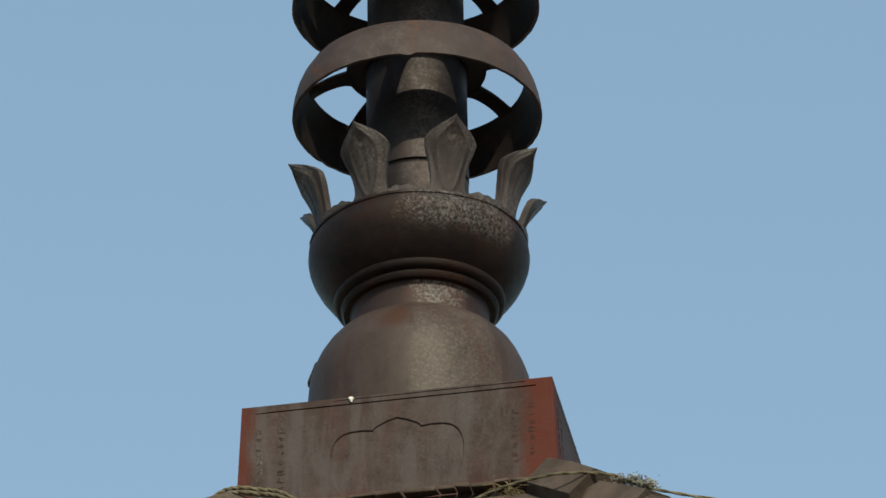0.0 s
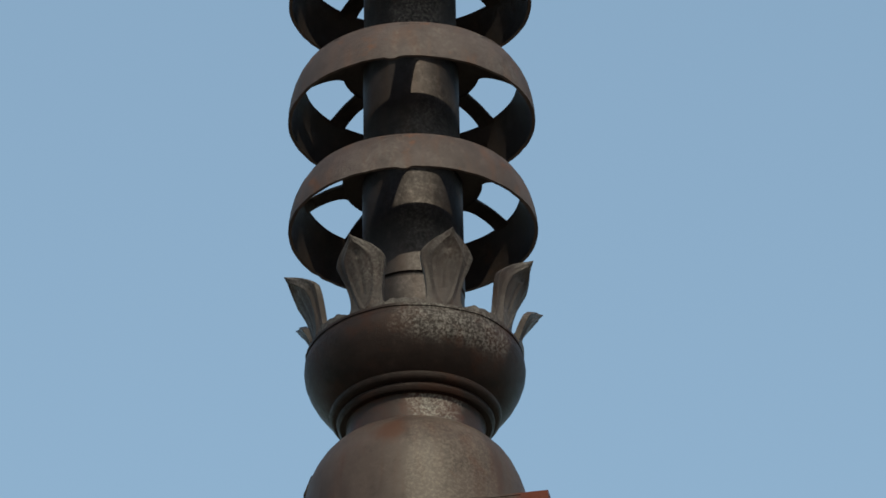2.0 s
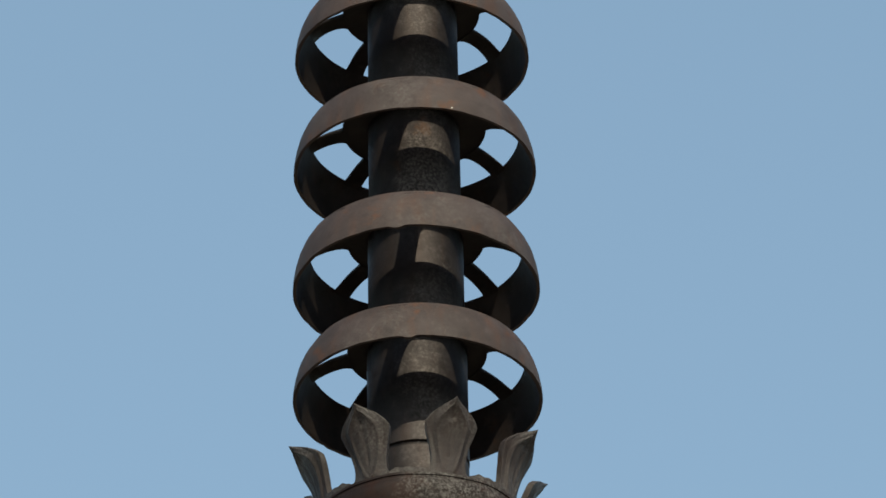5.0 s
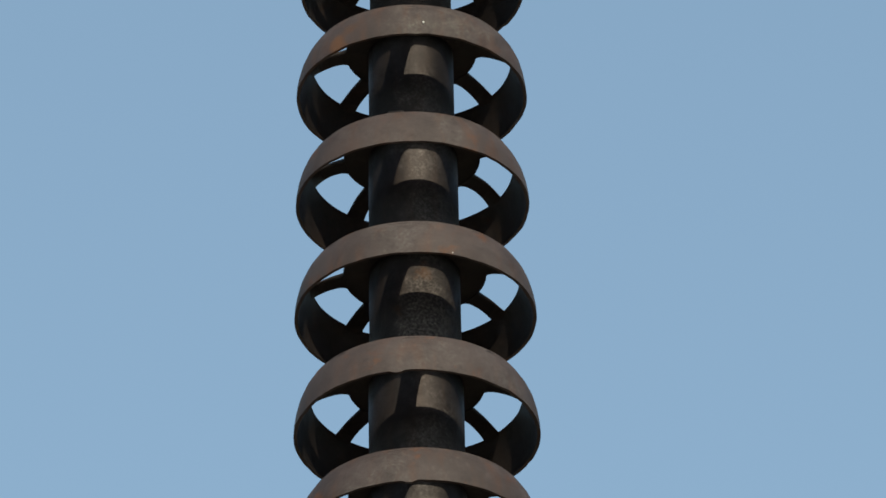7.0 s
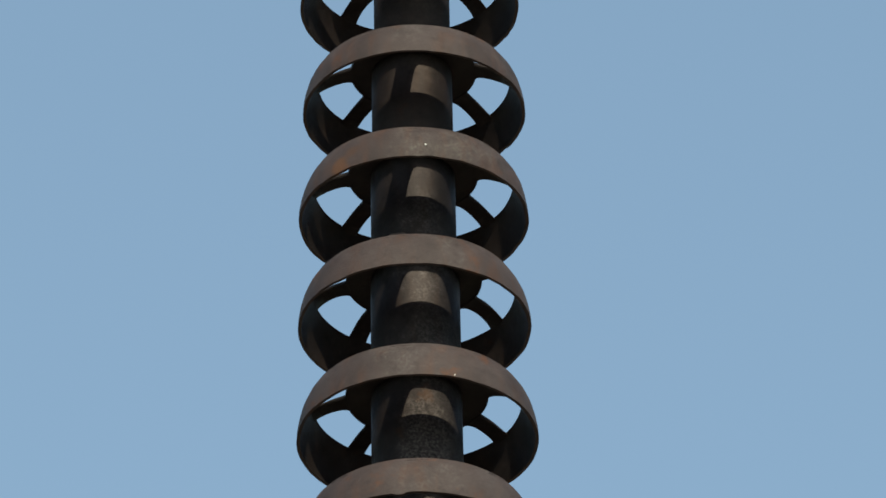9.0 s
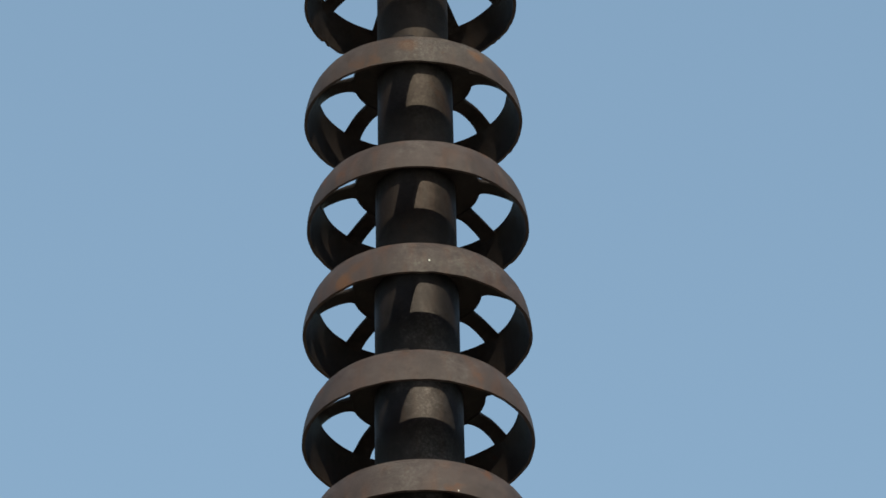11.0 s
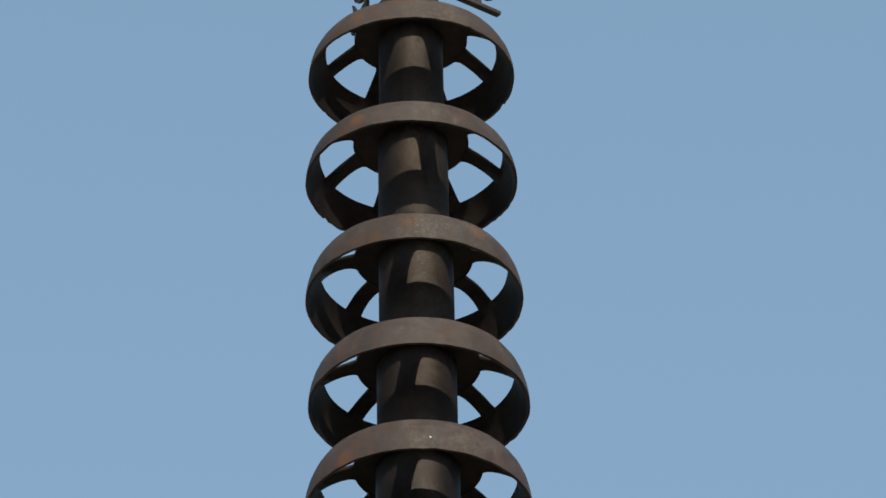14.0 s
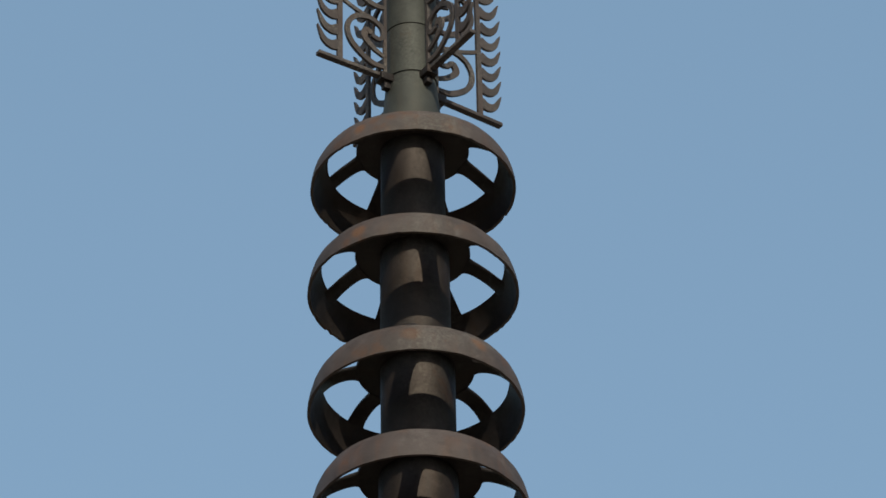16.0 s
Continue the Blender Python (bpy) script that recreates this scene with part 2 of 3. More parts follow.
# unseen dark ring of hills, added to keep low sky light off the undersides
bm = bmesh.new()
rows = []
for k in range(120):
    a = 2 * math.pi * k / 120
    p = Vector((math.cos(a) * 2.2, math.sin(a) * 2.2, 0))
    top = 62 + 14 * noise.noise(p * 1.3) + 7 * noise.noise(p * 5)
    rows.append([bm.verts.new((r * math.cos(a), 30 + r * math.sin(a), z)) for r, z in ((300, -1), (330, top * 0.55), (385, top), (460, top * 0.5), (560, -1))])
for k in range(120):
    a, b = rows[k], rows[(k + 1) % 120]
    for j in range(4):
        bm.faces.new((a[j], b[j], b[j + 1], a[j + 1]))
SKY_BLOCK = material("dark_sky_block", (0.02, 0.03, 0.014), (0.045, 0.06, 0.026), rust=(0.05, 0.045, 0.02), flake=(0.07, 0.08, 0.04), rough=0.9, size=40.0)
tagged(new("backdrop", finish("backdrop", bm, SKY_BLOCK)), "unseen dark hill ring added to block low sky light", "hills", kind="structure")

tower = thing("pagoda_tower", (0, AXIS_Y, 0), "plain tall tower body carrying a tiled pyramid roof", "tower", turn=BOX_TURN)
part("wall", box((5.2, 5.2, 24.6), (0, 0, 12.3), bevel=0.04), PLASTER, tower)
SLOPE = 0.95
ROOF_IN, ROOF_OUT = 0.84, 4.6
bm = bmesh.new()
rings = []
for r, drop in ((ROOF_IN, 0.0), (ROOF_OUT, 0.0), (ROOF_OUT, 0.18), (ROOF_IN, 0.3)):
    z = BOX_LOW - 0.02 - SLOPE * (r - ROOF_IN) - drop
    rings.append([bm.verts.new((sx * r, sy * r, z)) for sx, sy in ((-1, -1), (1, -1), (1, 1), (-1, 1))])
for a, b in zip(rings, rings[1:]):
    for k in range(4):
        bm.faces.new((a[k], a[(k + 1) % 4], b[(k + 1) % 4], b[k]))
bm.faces.new(rings[0])
bm.faces.new(rings[-1])
part("roof", bm, TILE, tower, "brown clay tiled pyramid roof")


def hip_ridge(sx, sy):
    """A round-topped ridge of overlapping tiles down one hip of the roof."""
    d = Vector((sx, sy, -SLOPE))
    start = Vector((sx * (ROOF_IN - 0.06), sy * (ROOF_IN - 0.06), BOX_LOW + 0.0))
    pts = [start + d * t for t in (0.0, 0.1, 1.0, 2.0, 3.0, 3.72)]
    ridge = part("ridge", tube(pts, [0.09, 0.11, 0.11, 0.11, 0.11, 0.11], 12), TILE, tower)
    for k in range(12):
        a = start + d * (0.02 + 0.3 * k)
        b = start + d * (0.30 + 0.3 * k)
        cap = tube([a, a + (b - a) * 0.5, b], [0.175, 0.19, 0.185] if k == 0 else [0.125, 0.138, 0.15], 6)
        part("ridge_tile", cap, TILE, ridge)


for sx, sy in ((-1, -1), (1, -1), (1, 1), (-1, 1)):
    hip_ridge(sx, sy)

# a broken course of flat tiles along the foot of the box
rnd = random.Random(12)
x = -0.80
while x < 0.80:
    w = rnd.uniform(0.07, 0.17)
    bm = box((w, 0.11, rnd.uniform(0.014, 0.024)), (x + w / 2, -0.905, BOX_LOW - 0.012 + rnd.uniform(-0.008, 0.008)), bevel=0.005, turn=rnd.uniform(-6, 6), tilt=rnd.uniform(4, 16))
    for v in bm.verts:
        v.co += Vector((0, 0, 0.012 * noise.noise(v.co * 14)))
    part("foot_tile", bm, TILE, tower)
    x += w + rnd.uniform(0.0, 0.014)

# ---- square base box ----
base = thing("finial_base_box", (0.012, AXIS_Y, BOX_LOW), "square rusted iron base box with raised cloud panels", "finial base", turn=BOX_TURN)
H = BOX_TOP - BOX_LOW
flare = 0.03
SIDE_TOP = H - 0.05


def square_stack(rows):
    """A closed body of square cross-sections (half width, height)."""
    bm = bmesh.new()
    rings = [[bm.verts.new((sx * half, sy * half, z)) for sx, sy in ((-1, -1), (1, -1), (1, 1), (-1, 1))] for half, z in rows]
    for a, b in zip(rings, rings[1:]):
        for k in range(4):
            bm.faces.new((a[k], a[(k + 1) % 4], b[(k + 1) % 4], b[k]))
    bm.faces.new(rings[0][::-1])
    bm.faces.new(rings[-1])
    return bm


part("core", square_stack([(BOX_HALF - 0.03, 0.0), (BOX_HALF - 0.03, SIDE_TOP + 0.01)]), IRON_RED, base)
part("top_plate", square_stack([(BOX_HALF - 0.03, SIDE_TOP + 0.012), (BOX_HALF - 0.002, H - 0.0035), (BOX_HALF - 0.006, H), (0.55, H + 0.004)]), IRON_RED, base)
part("sill", square_stack([(BOX_HALF + flare + 0.012, -0.05), (BOX_HALF + flare + 0.02, -0.01), (BOX_HALF + flare + 0.005, -0.002)]), TILE, base, "brown weathered sill under the box")


def cloud_outline(w, h):
    """Half of the lobed cloud outline, mirrored."""
    half = [(0.0, 1.0), (0.06, 0.985), (0.14, 0.965), (0.22, 0.935), (0.31, 0.9), (0.34, 0.878), (0.362, 0.852), (0.395, 0.854), (0.5, 0.865), (0.7, 0.86), (0.82, 0.83), (0.91, 0.77), (0.97, 0.68), (1.0, 0.56), (1.0, 0.42), (0.97, 0.27), (0.9, 0.12), (0.8, 0.0), (0.4, -0.02), (0.0, -0.02)]
    right = [(x * w, z * h) for x, z in half]
    return right + [(-x, z) for x, z in reversed(right[1:-1])]


def inside(p, line):
    """Is the point within the closed outline?"""
    hit = False
    for (x0, z0), (x1, z1) in zip(line, line[1:] + line[:1]):
        if (z0 > p.z) != (z1 > p.z) and p.x < x0 + (p.z - z0) / (z1 - z0) * (x1 - x0):
            hit = not hit
    return hit


def side_plate(k):
    """One side of the box, with a sunk cloud panel and columns of writing."""
    m = Matrix.Rotation(radians(90 * k), 4, "Z")

    def face(x, out, z):
        return m @ Vector((x, -(BOX_HALF + flare * (1 - z / H) + out), z))

    def half_at(z):
        return BOX_HALF + flare * (1 - z / H)
    bm = bmesh.new()
    out = [(x, z + 0.06) for x, z in cloud_outline(0.345, 0.445)]
    top = H - 0.004
    rim = [(half_at(0) * (2 * i / 12 - 1), 0.0) for i in range(12)] + [(half_at(0), 0.0), (half_at(top), top)]
    rim += [(half_at(top) * (1 - 2 * i / 12), top) for i in range(1, 13)]

    def slot(x0, x1, z, tall):
        xs = [x0 + (x1 - x0) * i / 16 for i in range(17)]
        return [(x, z) for x in xs] + [(x, z + tall * (0.45 if x in (x0, x1) else 1.0)) for x in reversed(xs)]
    # two fine grooves under the top edge stop short of the corners
    slots = [slot(-0.73, 0.715, SIDE_TOP, 0.008), slot(-0.33, 0.66, SIDE_TOP + 0.031, 0.005)]
    loops = []
    for line in (rim, out, *slots):
        vs = [bm.verts.new((x, 0, z)) for x, z in line]
        loops.append((vs, [bm.edges.new((vs[i], vs[(i + 1) % len(vs)])) for i in range(len(vs))]))
    bmesh.ops.triangle_fill(bm, edges=[e for _, es in loops for e in es], use_beauty=True)
    for line, (vs, _) in zip(slots, loops[2:]):
        for f in [f for f in bm.faces if all(v in vs for v in f.verts) and inside(f.calc_center_median(), line)]:
            bm.faces.remove(f)
        sunk = [bm.verts.new((v.co.x, 0.010, v.co.z)) for v in vs]
        for i in range(len(vs)):
            j = (i + 1) % len(vs)
            bm.faces.new((vs[i], vs[j], sunk[j], sunk[i]))
        bm.faces.new(sunk)
    inner = loops[1][0]
    bm.faces.ensure_lookup_table()
    for f in [f for f in bm.faces if all(v in inner for v in f.verts) and inside(f.calc_center_median(), out)]:
        bm.faces.remove(f)
    deep = [bm.verts.new((v.co.x * 0.985, 0.009 * min(1.0, 0.12 + max(0.0, v.co.z - 0.18) / 0.2), 0.06 + (v.co.z - 0.06) * 0.985)) for v in inner]
    for i in range(len(inner)):
        j = (i + 1) % len(inner)
        bm.faces.new((inner[i], inner[j], deep[j], deep[i]))
    bm.faces.new(deep)
    for v in bm.verts:
        v.co = face(v.co.x, -v.co.y, v.co.z)
    side = part("side", bm, IRON_RED, base, sharp=2)
    rnd = random.Random(k)

    def bar(bm, size, x, out_, z):
        own = box(size, (x, -(half_at(z) + out_), z))
        bmesh.ops.transform(own, matrix=m, verts=own.verts)
        me = bpy.data.meshes.new("bar")
        own.to_mesh(me)
        own.free()
        bm.from_mesh(me)
        bpy.data.meshes.remove(me)
    for x, z0, z1 in ((-0.71, 0.1, 0.5), (-0.6, 0.09, 0.51), (0.605, 0.16, 0.5), (0.69, 0.2, 0.5)):
        bm = bmesh.new()
        z = z0
        while z < z1:
            for _ in range(3):
                bar(bm, (rnd.uniform(0.012, 0.034), 0.01, rnd.uniform(0.003, 0.006)), x + rnd.uniform(-0.008, 0.008), -0.0035, z + rnd.uniform(-0.016, 0.016))
            for _ in range(2):
                bar(bm, (rnd.uniform(0.003, 0.006), 0.01, rnd.uniform(0.012, 0.03)), x + rnd.uniform(-0.015, 0.015), -0.0035, z + rnd.uniform(-0.006, 0.006))
            z += rnd.uniform(0.044, 0.056)
        tagged(part("writing_column", bm, INK, side, "column of small unreadable raised characters"), kind="stuff")
    if k == 1:
        bm = bmesh.new()
        z = 0.05
        while z < 0.56:
            h = rnd.uniform(0.018, 0.032)
            bar(bm, (0.06, rnd.uniform(0.03, 0.052), h), 0.768, 0.0, z)
            z += h + rnd.uniform(0.016, 0.034)
        tagged(part("edge_knobs", bm, IRON_RED, side, "row of worn raised knobs along the edge"), kind="stuff")


for k in range(4):
    side_plate(k)


def bird_dropping(place, r, drip, label):
    """A small irregular splash with a short run below it."""
    speck = thing("bird_dropping", place, label, "bird dropping")
    bm = bmesh.new()
    bmesh.ops.create_icosphere(bm, subdivisions=3, radius=1.0)
    for v in bm.verts:
        p = v.co.copy()
        k = 1 + 0.45 * noise.noise(p * 1.7 + Vector(place))
        long = drip if p.z < 0 else 1.0
        v.co = Vector((p.x * r * k * (1.0 if p.z > -0.2 else 0.7), p.y * r * 0.5 * k, p.z * r * k * long))
    part("splash", bm, DROPPING, speck)


bird_dropping((-0.356, AXIS_Y - 0.756, BOX_TOP - 0.018), 0.013, 1.5, "small white bird dropping on the box rim")

# ---- inverted bowl on the box ----
U = 0.00294
dome = thing("inverted_bowl", (-0.006, AXIS_Y, BOX_TOP), "smooth rusted iron inverted bowl standing on the box", "finial bowl")
prof = [(198, -468), (198, -400), (197, -335), (194, -300), (188, -278), (178, -255), (166, -236), (153, -221), (138, -209), (122, -203)]
bm = lathe([(r * U, (z + 468) * U) for r, z in prof], 96, closed=False, wobble=0.003)
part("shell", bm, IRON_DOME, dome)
bm = lathe([(0.6, 0.0), (0.615, 0.008), (0.612, 0.03), (0.59, 0.036)], 96)
part("foot_ring", bm, IRON_BOWL, dome)

bm = box((0.028, 0.06, 0.13), (0, 0, 0), bevel=0.01)
bmesh.ops.transform(bm, matrix=pose(-186 * U, -0.02, (468 - 276) * U, 0, 20, 0), verts=bm.verts)
part("lug", bm, IRON_BOWL, dome)

# ---- lotus bowl ----
lotus = thing("lotus_bowl", (0, AXIS_Y, LOTUS_Z - 205 * U), "dark iron lotus bowl with flaking patches and upright petals", "lotus bowl")


def up(profile):
    return [(r * U, (z + 205) * U) for r, z in profile]


part("neck", lathe(up([(126, -206), (123, -190), (121, -165), (122, -145), (127, -134), (60, -134), (60, -206)]), 80, wobble=0.003), IRON_NECK, lotus)
part("lower_moulding", lathe(up([(124, -140), (134, -139), (139, -134), (140, -128), (136, -122), (124, -121)]), 96), IRON_BOWL, lotus)
part("upper_moulding", lathe(up([(135, -126), (146, -124), (151, -119), (152, -112), (147, -106), (135, -105)]), 96), IRON_BOWL, lotus)
part("bowl", lathe(up([(120, -108), (150, -110), (158, -103), (169, -91), (180, -75), (188.5, -58), (194, -42), (196.5, -26), (195.5, -12), (193, -6), (192, -4), (192, -2), (194, -1), (193.5, 4), (190, 6), (185, 5), (181, -3), (178, -30), (160, -75), (120, -100)]), 112, wobble=0.004), IRON_BOWL, lotus)


def petal_mesh():
    """One upright petal that leans outward, waisted at the foot, pointed at the tip and hollowed at the back."""
    bm = bmesh.new()
    stations = [(-0.02, 62, 0), (0.05, 50, 0), (0.13, 39, 0), (0.18, 35, 0), (0.24, 33, 0), (0.31, 33, 0), (0.38, 34, 0), (0.45, 36, 0), (0.52, 37.5, 0), (0.58, 40.5, 0), (0.65, 43, 0), (0.71, 44.5, 0), (0.75, 45, 0), (0.80, 40, 0), (0.84, 34.5, 0), (0.88, 28, 0), (0.91, 22, 0), (0.96, 11, 0), (1.0, 2, 0)]
    cols = 36
    fine = []
    for (v0, w0, _), (v1, w1, _) in zip(stations, stations[1:]):
        fine += [(v0, w0, 0), ((v0 + v1) / 2, (w0 + w1) / 2, 0)]
    stations = fine + stations[-1:]
    sides = []
    for back in (0, 1):
        grid = []
        for v, w, _ in stations:
            row = []
            for c in range(cols + 1):
                s = 2 * c / cols - 1
                lean = 181 + 4 * v + 46 * max(v, 0.0) ** 2.4
                curl = 9 * v * (1 - s * s) - 5 * abs(s) ** 3
                ridge = 0.0
                if not back:
                    leaf = 0.62 * math.sqrt(max(0.0, 1 - ((v - 0.52) / 0.4) ** 2))
                    ridge = 2.6 * math.exp(-((abs(s) - leaf) / 0.085) ** 2) * (0.1 < v < 0.93) - 1.8 * math.exp(-(s / 0.1) ** 2) * (0.3 < v < 0.72)
                    ridge -= 3.2 * math.exp(-(s / 0.16) ** 2 - ((v - 0.8) / 0.055) ** 2)
                    ridge += 1.6 * math.exp(-((abs(s) - 0.95) / 0.1) ** 2) * min(1.0, max(0.0, (v - 0.1) / 0.3)) + 1.0 * math.exp(-((v - 0.97) / 0.04) ** 2)
                thick = -(7.0 + 2.0 * v) if back else 2.0 * max(0.0, abs(s) - 0.8) / 0.2
                r = lean + curl + ridge + thick
                a = s * w / 190
                row.append(bm.verts.new((r * U * math.sin(a), -r * U * math.cos(a), (-4 + 140 * v) * U)))
            grid.append(row)
        sides.append(grid)
    f, b = sides
    for i in range(len(stations) - 1):
        for c in range(cols):
            bm.faces.new((f[i][c], f[i][c + 1], f[i + 1][c + 1], f[i + 1][c]))
            bm.faces.new((b[i][c], b[i + 1][c], b[i + 1][c + 1], b[i][c + 1]))
        bm.faces.new((f[i][0], f[i + 1][0], b[i + 1][0], b[i][0]))
        bm.faces.new((f[i][cols], b[i][cols], b[i + 1][cols], f[i + 1][cols]))
    for c in range(cols):
        bm.faces.new((f[-1][c], f[-1][c + 1], b[-1][c + 1], b[-1][c]))
        bm.faces.new((f[0][c], b[0][c], b[0][c + 1], f[0][c + 1]))
    return finish("petal", bm, IRON_PETAL)


def sepal_mesh():
    """The small notched leaf between two petals."""
    bm = bmesh.new()
    half = [(0, 15), (5, 14), (9, 12.5), (13, 13), (18, 15), (22, 15), (26, 12.5), (31, 9.5), (36, 7.5), (40, 6)]
    line = [(-x, z) for x, z in reversed(half[1:])] + half
    rows = []
    for r in (191, 183):
        lo = [bm.verts.new((r * U * math.sin(x / 190), -r * U * math.cos(x / 190), -5 * U)) for x, z in line]
        hi = [bm.verts.new(((r + 3) * U * math.sin(x / 190), -(r + 3) * U * math.cos(x / 190), z * U)) for x, z in line]
        rows.append((lo, hi))
    (fl, fh), (bl, bh) = rows
    for i in range(len(line) - 1):
        bm.faces.new((fl[i], fl[i + 1], fh[i + 1], fh[i]))
        bm.faces.new((bl[i], bh[i], bh[i + 1], bl[i + 1]))
        bm.faces.new((fh[i], fh[i + 1], bh[i + 1], bh[i]))
    bm.faces.new((fl[0], fh[0], bh[0], bl[0]))
    bm.faces.new((fl[-1], bl[-1], bh[-1], fh[-1]))
    return finish("sepal", bm, IRON_PETAL)


PETAL, SEPAL = petal_mesh(), sepal_mesh()
for k in range(8):
    for name, me, a in (("petal", PETAL, 17 + 45 * k), ("sepal", SEPAL, 39.5 + 45 * k)):
        ob = new(name, me)
        ob.parent = lotus
        ob.matrix_basis = pose(0, 0, 205 * U, 0, 0, a)

# ---- central pole: one sleeve between each two rings ----
# ring: sideways offset, radius, height of lower edge, band height, turn and number of spokes, hub height, pole radius, hub radius, arch of the spokes
RINGS = [
    (0.001, 0.656, 30.901, 0.250, 34.5, 8, 0.307, 0.262, 0.368, 2.0),
    (0.002, 0.653, 31.587, 0.262, 0, 8, 0.325, 0.252, 0.364, 1.9),
    (0.003, 0.645, 32.332, 0.248, -8, 8, 0.292, 0.243, 0.382, 2.0),
    (-0.004, 0.626, 33.054, 0.240, -10, 8, 0.316, 0.239, 0.366, 2.4),
    (0.000, 0.621, 33.753, 0.240, -4, 8, 0.303, 0.228, 0.352, 1.8),
    (0.010, 0.604, 34.458, 0.222, -2, 8, 0.284, 0.218, 0.342, 1.6),
    (-0.007, 0.597, 35.167, 0.214, -4, 8, 0.296, 0.205, 0.326, 2.6),
    (-0.014, 0.585, 35.971, 0.182, 19, 8, 0.276, 0.192, 0.319, 1.5),
    (-0.006, 0.572, 36.688, 0.178, 26.8, 8, 0.280, 0.178, 0.314, 1.3),
]
low = LOTUS_Z - 0.32
sleeve = thing("pole_sleeve", (0, AXIS_Y, low), "thick iron sleeve rising out of the lotus bowl", "pole sleeve", group="sleeves of the pole")
part("lower_tube", lathe([(0.265, 0), (0.265, 0.69), (0.25, 0.694), (0.2, 0.694), (0.2, 0)], 72), IRON_DARK, sleeve)
TOP0 = RINGS[0][2] + 0.29 - low
part("upper_tube", lathe([(0.25, 0.694), (0.255, 0.712), (0.268, 0.717), (0.264, TOP0), (0.2, TOP0), (0.2, 0.694)], 72), IRON_DARK, sleeve)
for i, (dx, R, z, h, turn, n, hub_z, pr, _, _) in enumerate(RINGS):
    z0 = z + hub_z + 0.02
    z1 = RINGS[i + 1][2] + RINGS[i + 1][6] + 0.01 if i < 8 else z + 0.34
    p2 = RINGS[i + 1][7] if i < 8 else pr - 0.008
    sleeve = thing("pole_sleeve", (dx * 0.5, AXIS_Y, z0), "dark iron pole sleeve between two rings", "pole sleeve", group="sleeves of the pole")
    L = z1 - z0
    part("tube", lathe([(p2 + 0.003, 0.03), (p2 + 0.002, L * 0.5), (p2, L), (p2 - 0.05, L), (p2 - 0.05, 0.03)], 64, wobble=0.002, seed=i), IRON_SLEEVE_DIM_INSIDE if i > 3 else IRON_SCALED if i == 1 else IRON_DARK, sleeve)
    part("joint_ring", lathe([(p2 + 0.008, 0), (p2 + 0.009, 0.02), (p2 + 0.005, 0.028), (p2 - 0.05, 0.028), (p2 - 0.05, 0)], 64, wobble=0.002, seed=i), IRON_SLEEVE_DIM_INSIDE if i > 3 else IRON_SCALED if i == 1 else IRON_DARK, sleeve)


# ---- nine rings ----
# rust blooms that mark single rings: place on the band, reach, colour
ORANGE, BROWN = (0.080, 0.036, 0.018), (0.055, 0.027, 0.017)
BAND_IRON = {
    4: material("iron_with_rust_bloom", (0.0320, 0.0226, 0.0224), (0.0437, 0.0318, 0.0318), rust=(0.075, 0.028, 0.012), rust_at=0.62, flake=(0.085, 0.077, 0.068), flake_at=0.64, side=0.25, streak=0.3, bump=0.5,
                spots=[(-0.40, -0.47, 0.04, 0.09, ORANGE), (-0.34, -0.52, 0.12, 0.07, BROWN)]),
    6: material("iron_with_brown_blooms", (0.0315, 0.0228, 0.0220), (0.0450, 0.0335, 0.0325), rust=(0.056, 0.0265, 0.016), rust_at=0.6, flake=(0.095, 0.086, 0.078), flake_at=0.62, side=0.5, streak=0.3, bump=0.5,
                spots=[(-0.02, -0.585, 0.13, 0.09, BROWN), (0.36, -0.47, 0.14, 0.08, ORANGE)]),
    7: material("iron_with_orange_bloom", (0.0315, 0.0228, 0.0220), (0.0450, 0.0335, 0.0325), rust=(0.056, 0.0265, 0.016), rust_at=0.6, flake=(0.095, 0.086, 0.078), flake_at=0.62, side=0.5, streak=0.3, bump=0.5,
                spots=[(-0.30, -0.49, 0.08, 0.07, ORANGE), (-0.36, -0.45, 0.03, 0.05, BROWN)]),
    8: material("iron_with_rust_runs", (0.0315, 0.0228, 0.0220), (0.0450, 0.0335, 0.0325), rust=(0.060, 0.0275, 0.016), rust_at=0.56, flake=(0.085, 0.077, 0.068), flake_at=0.66, side=0.25, streak=0.4, bump=0.5,
                spots=[(-0.29, -0.48, 0.08, 0.055, ORANGE), (-0.22, -0.52, 0.13, 0.07, BROWN), (-0.12, -0.55, 0.12, 0.06, BROWN)]),
}


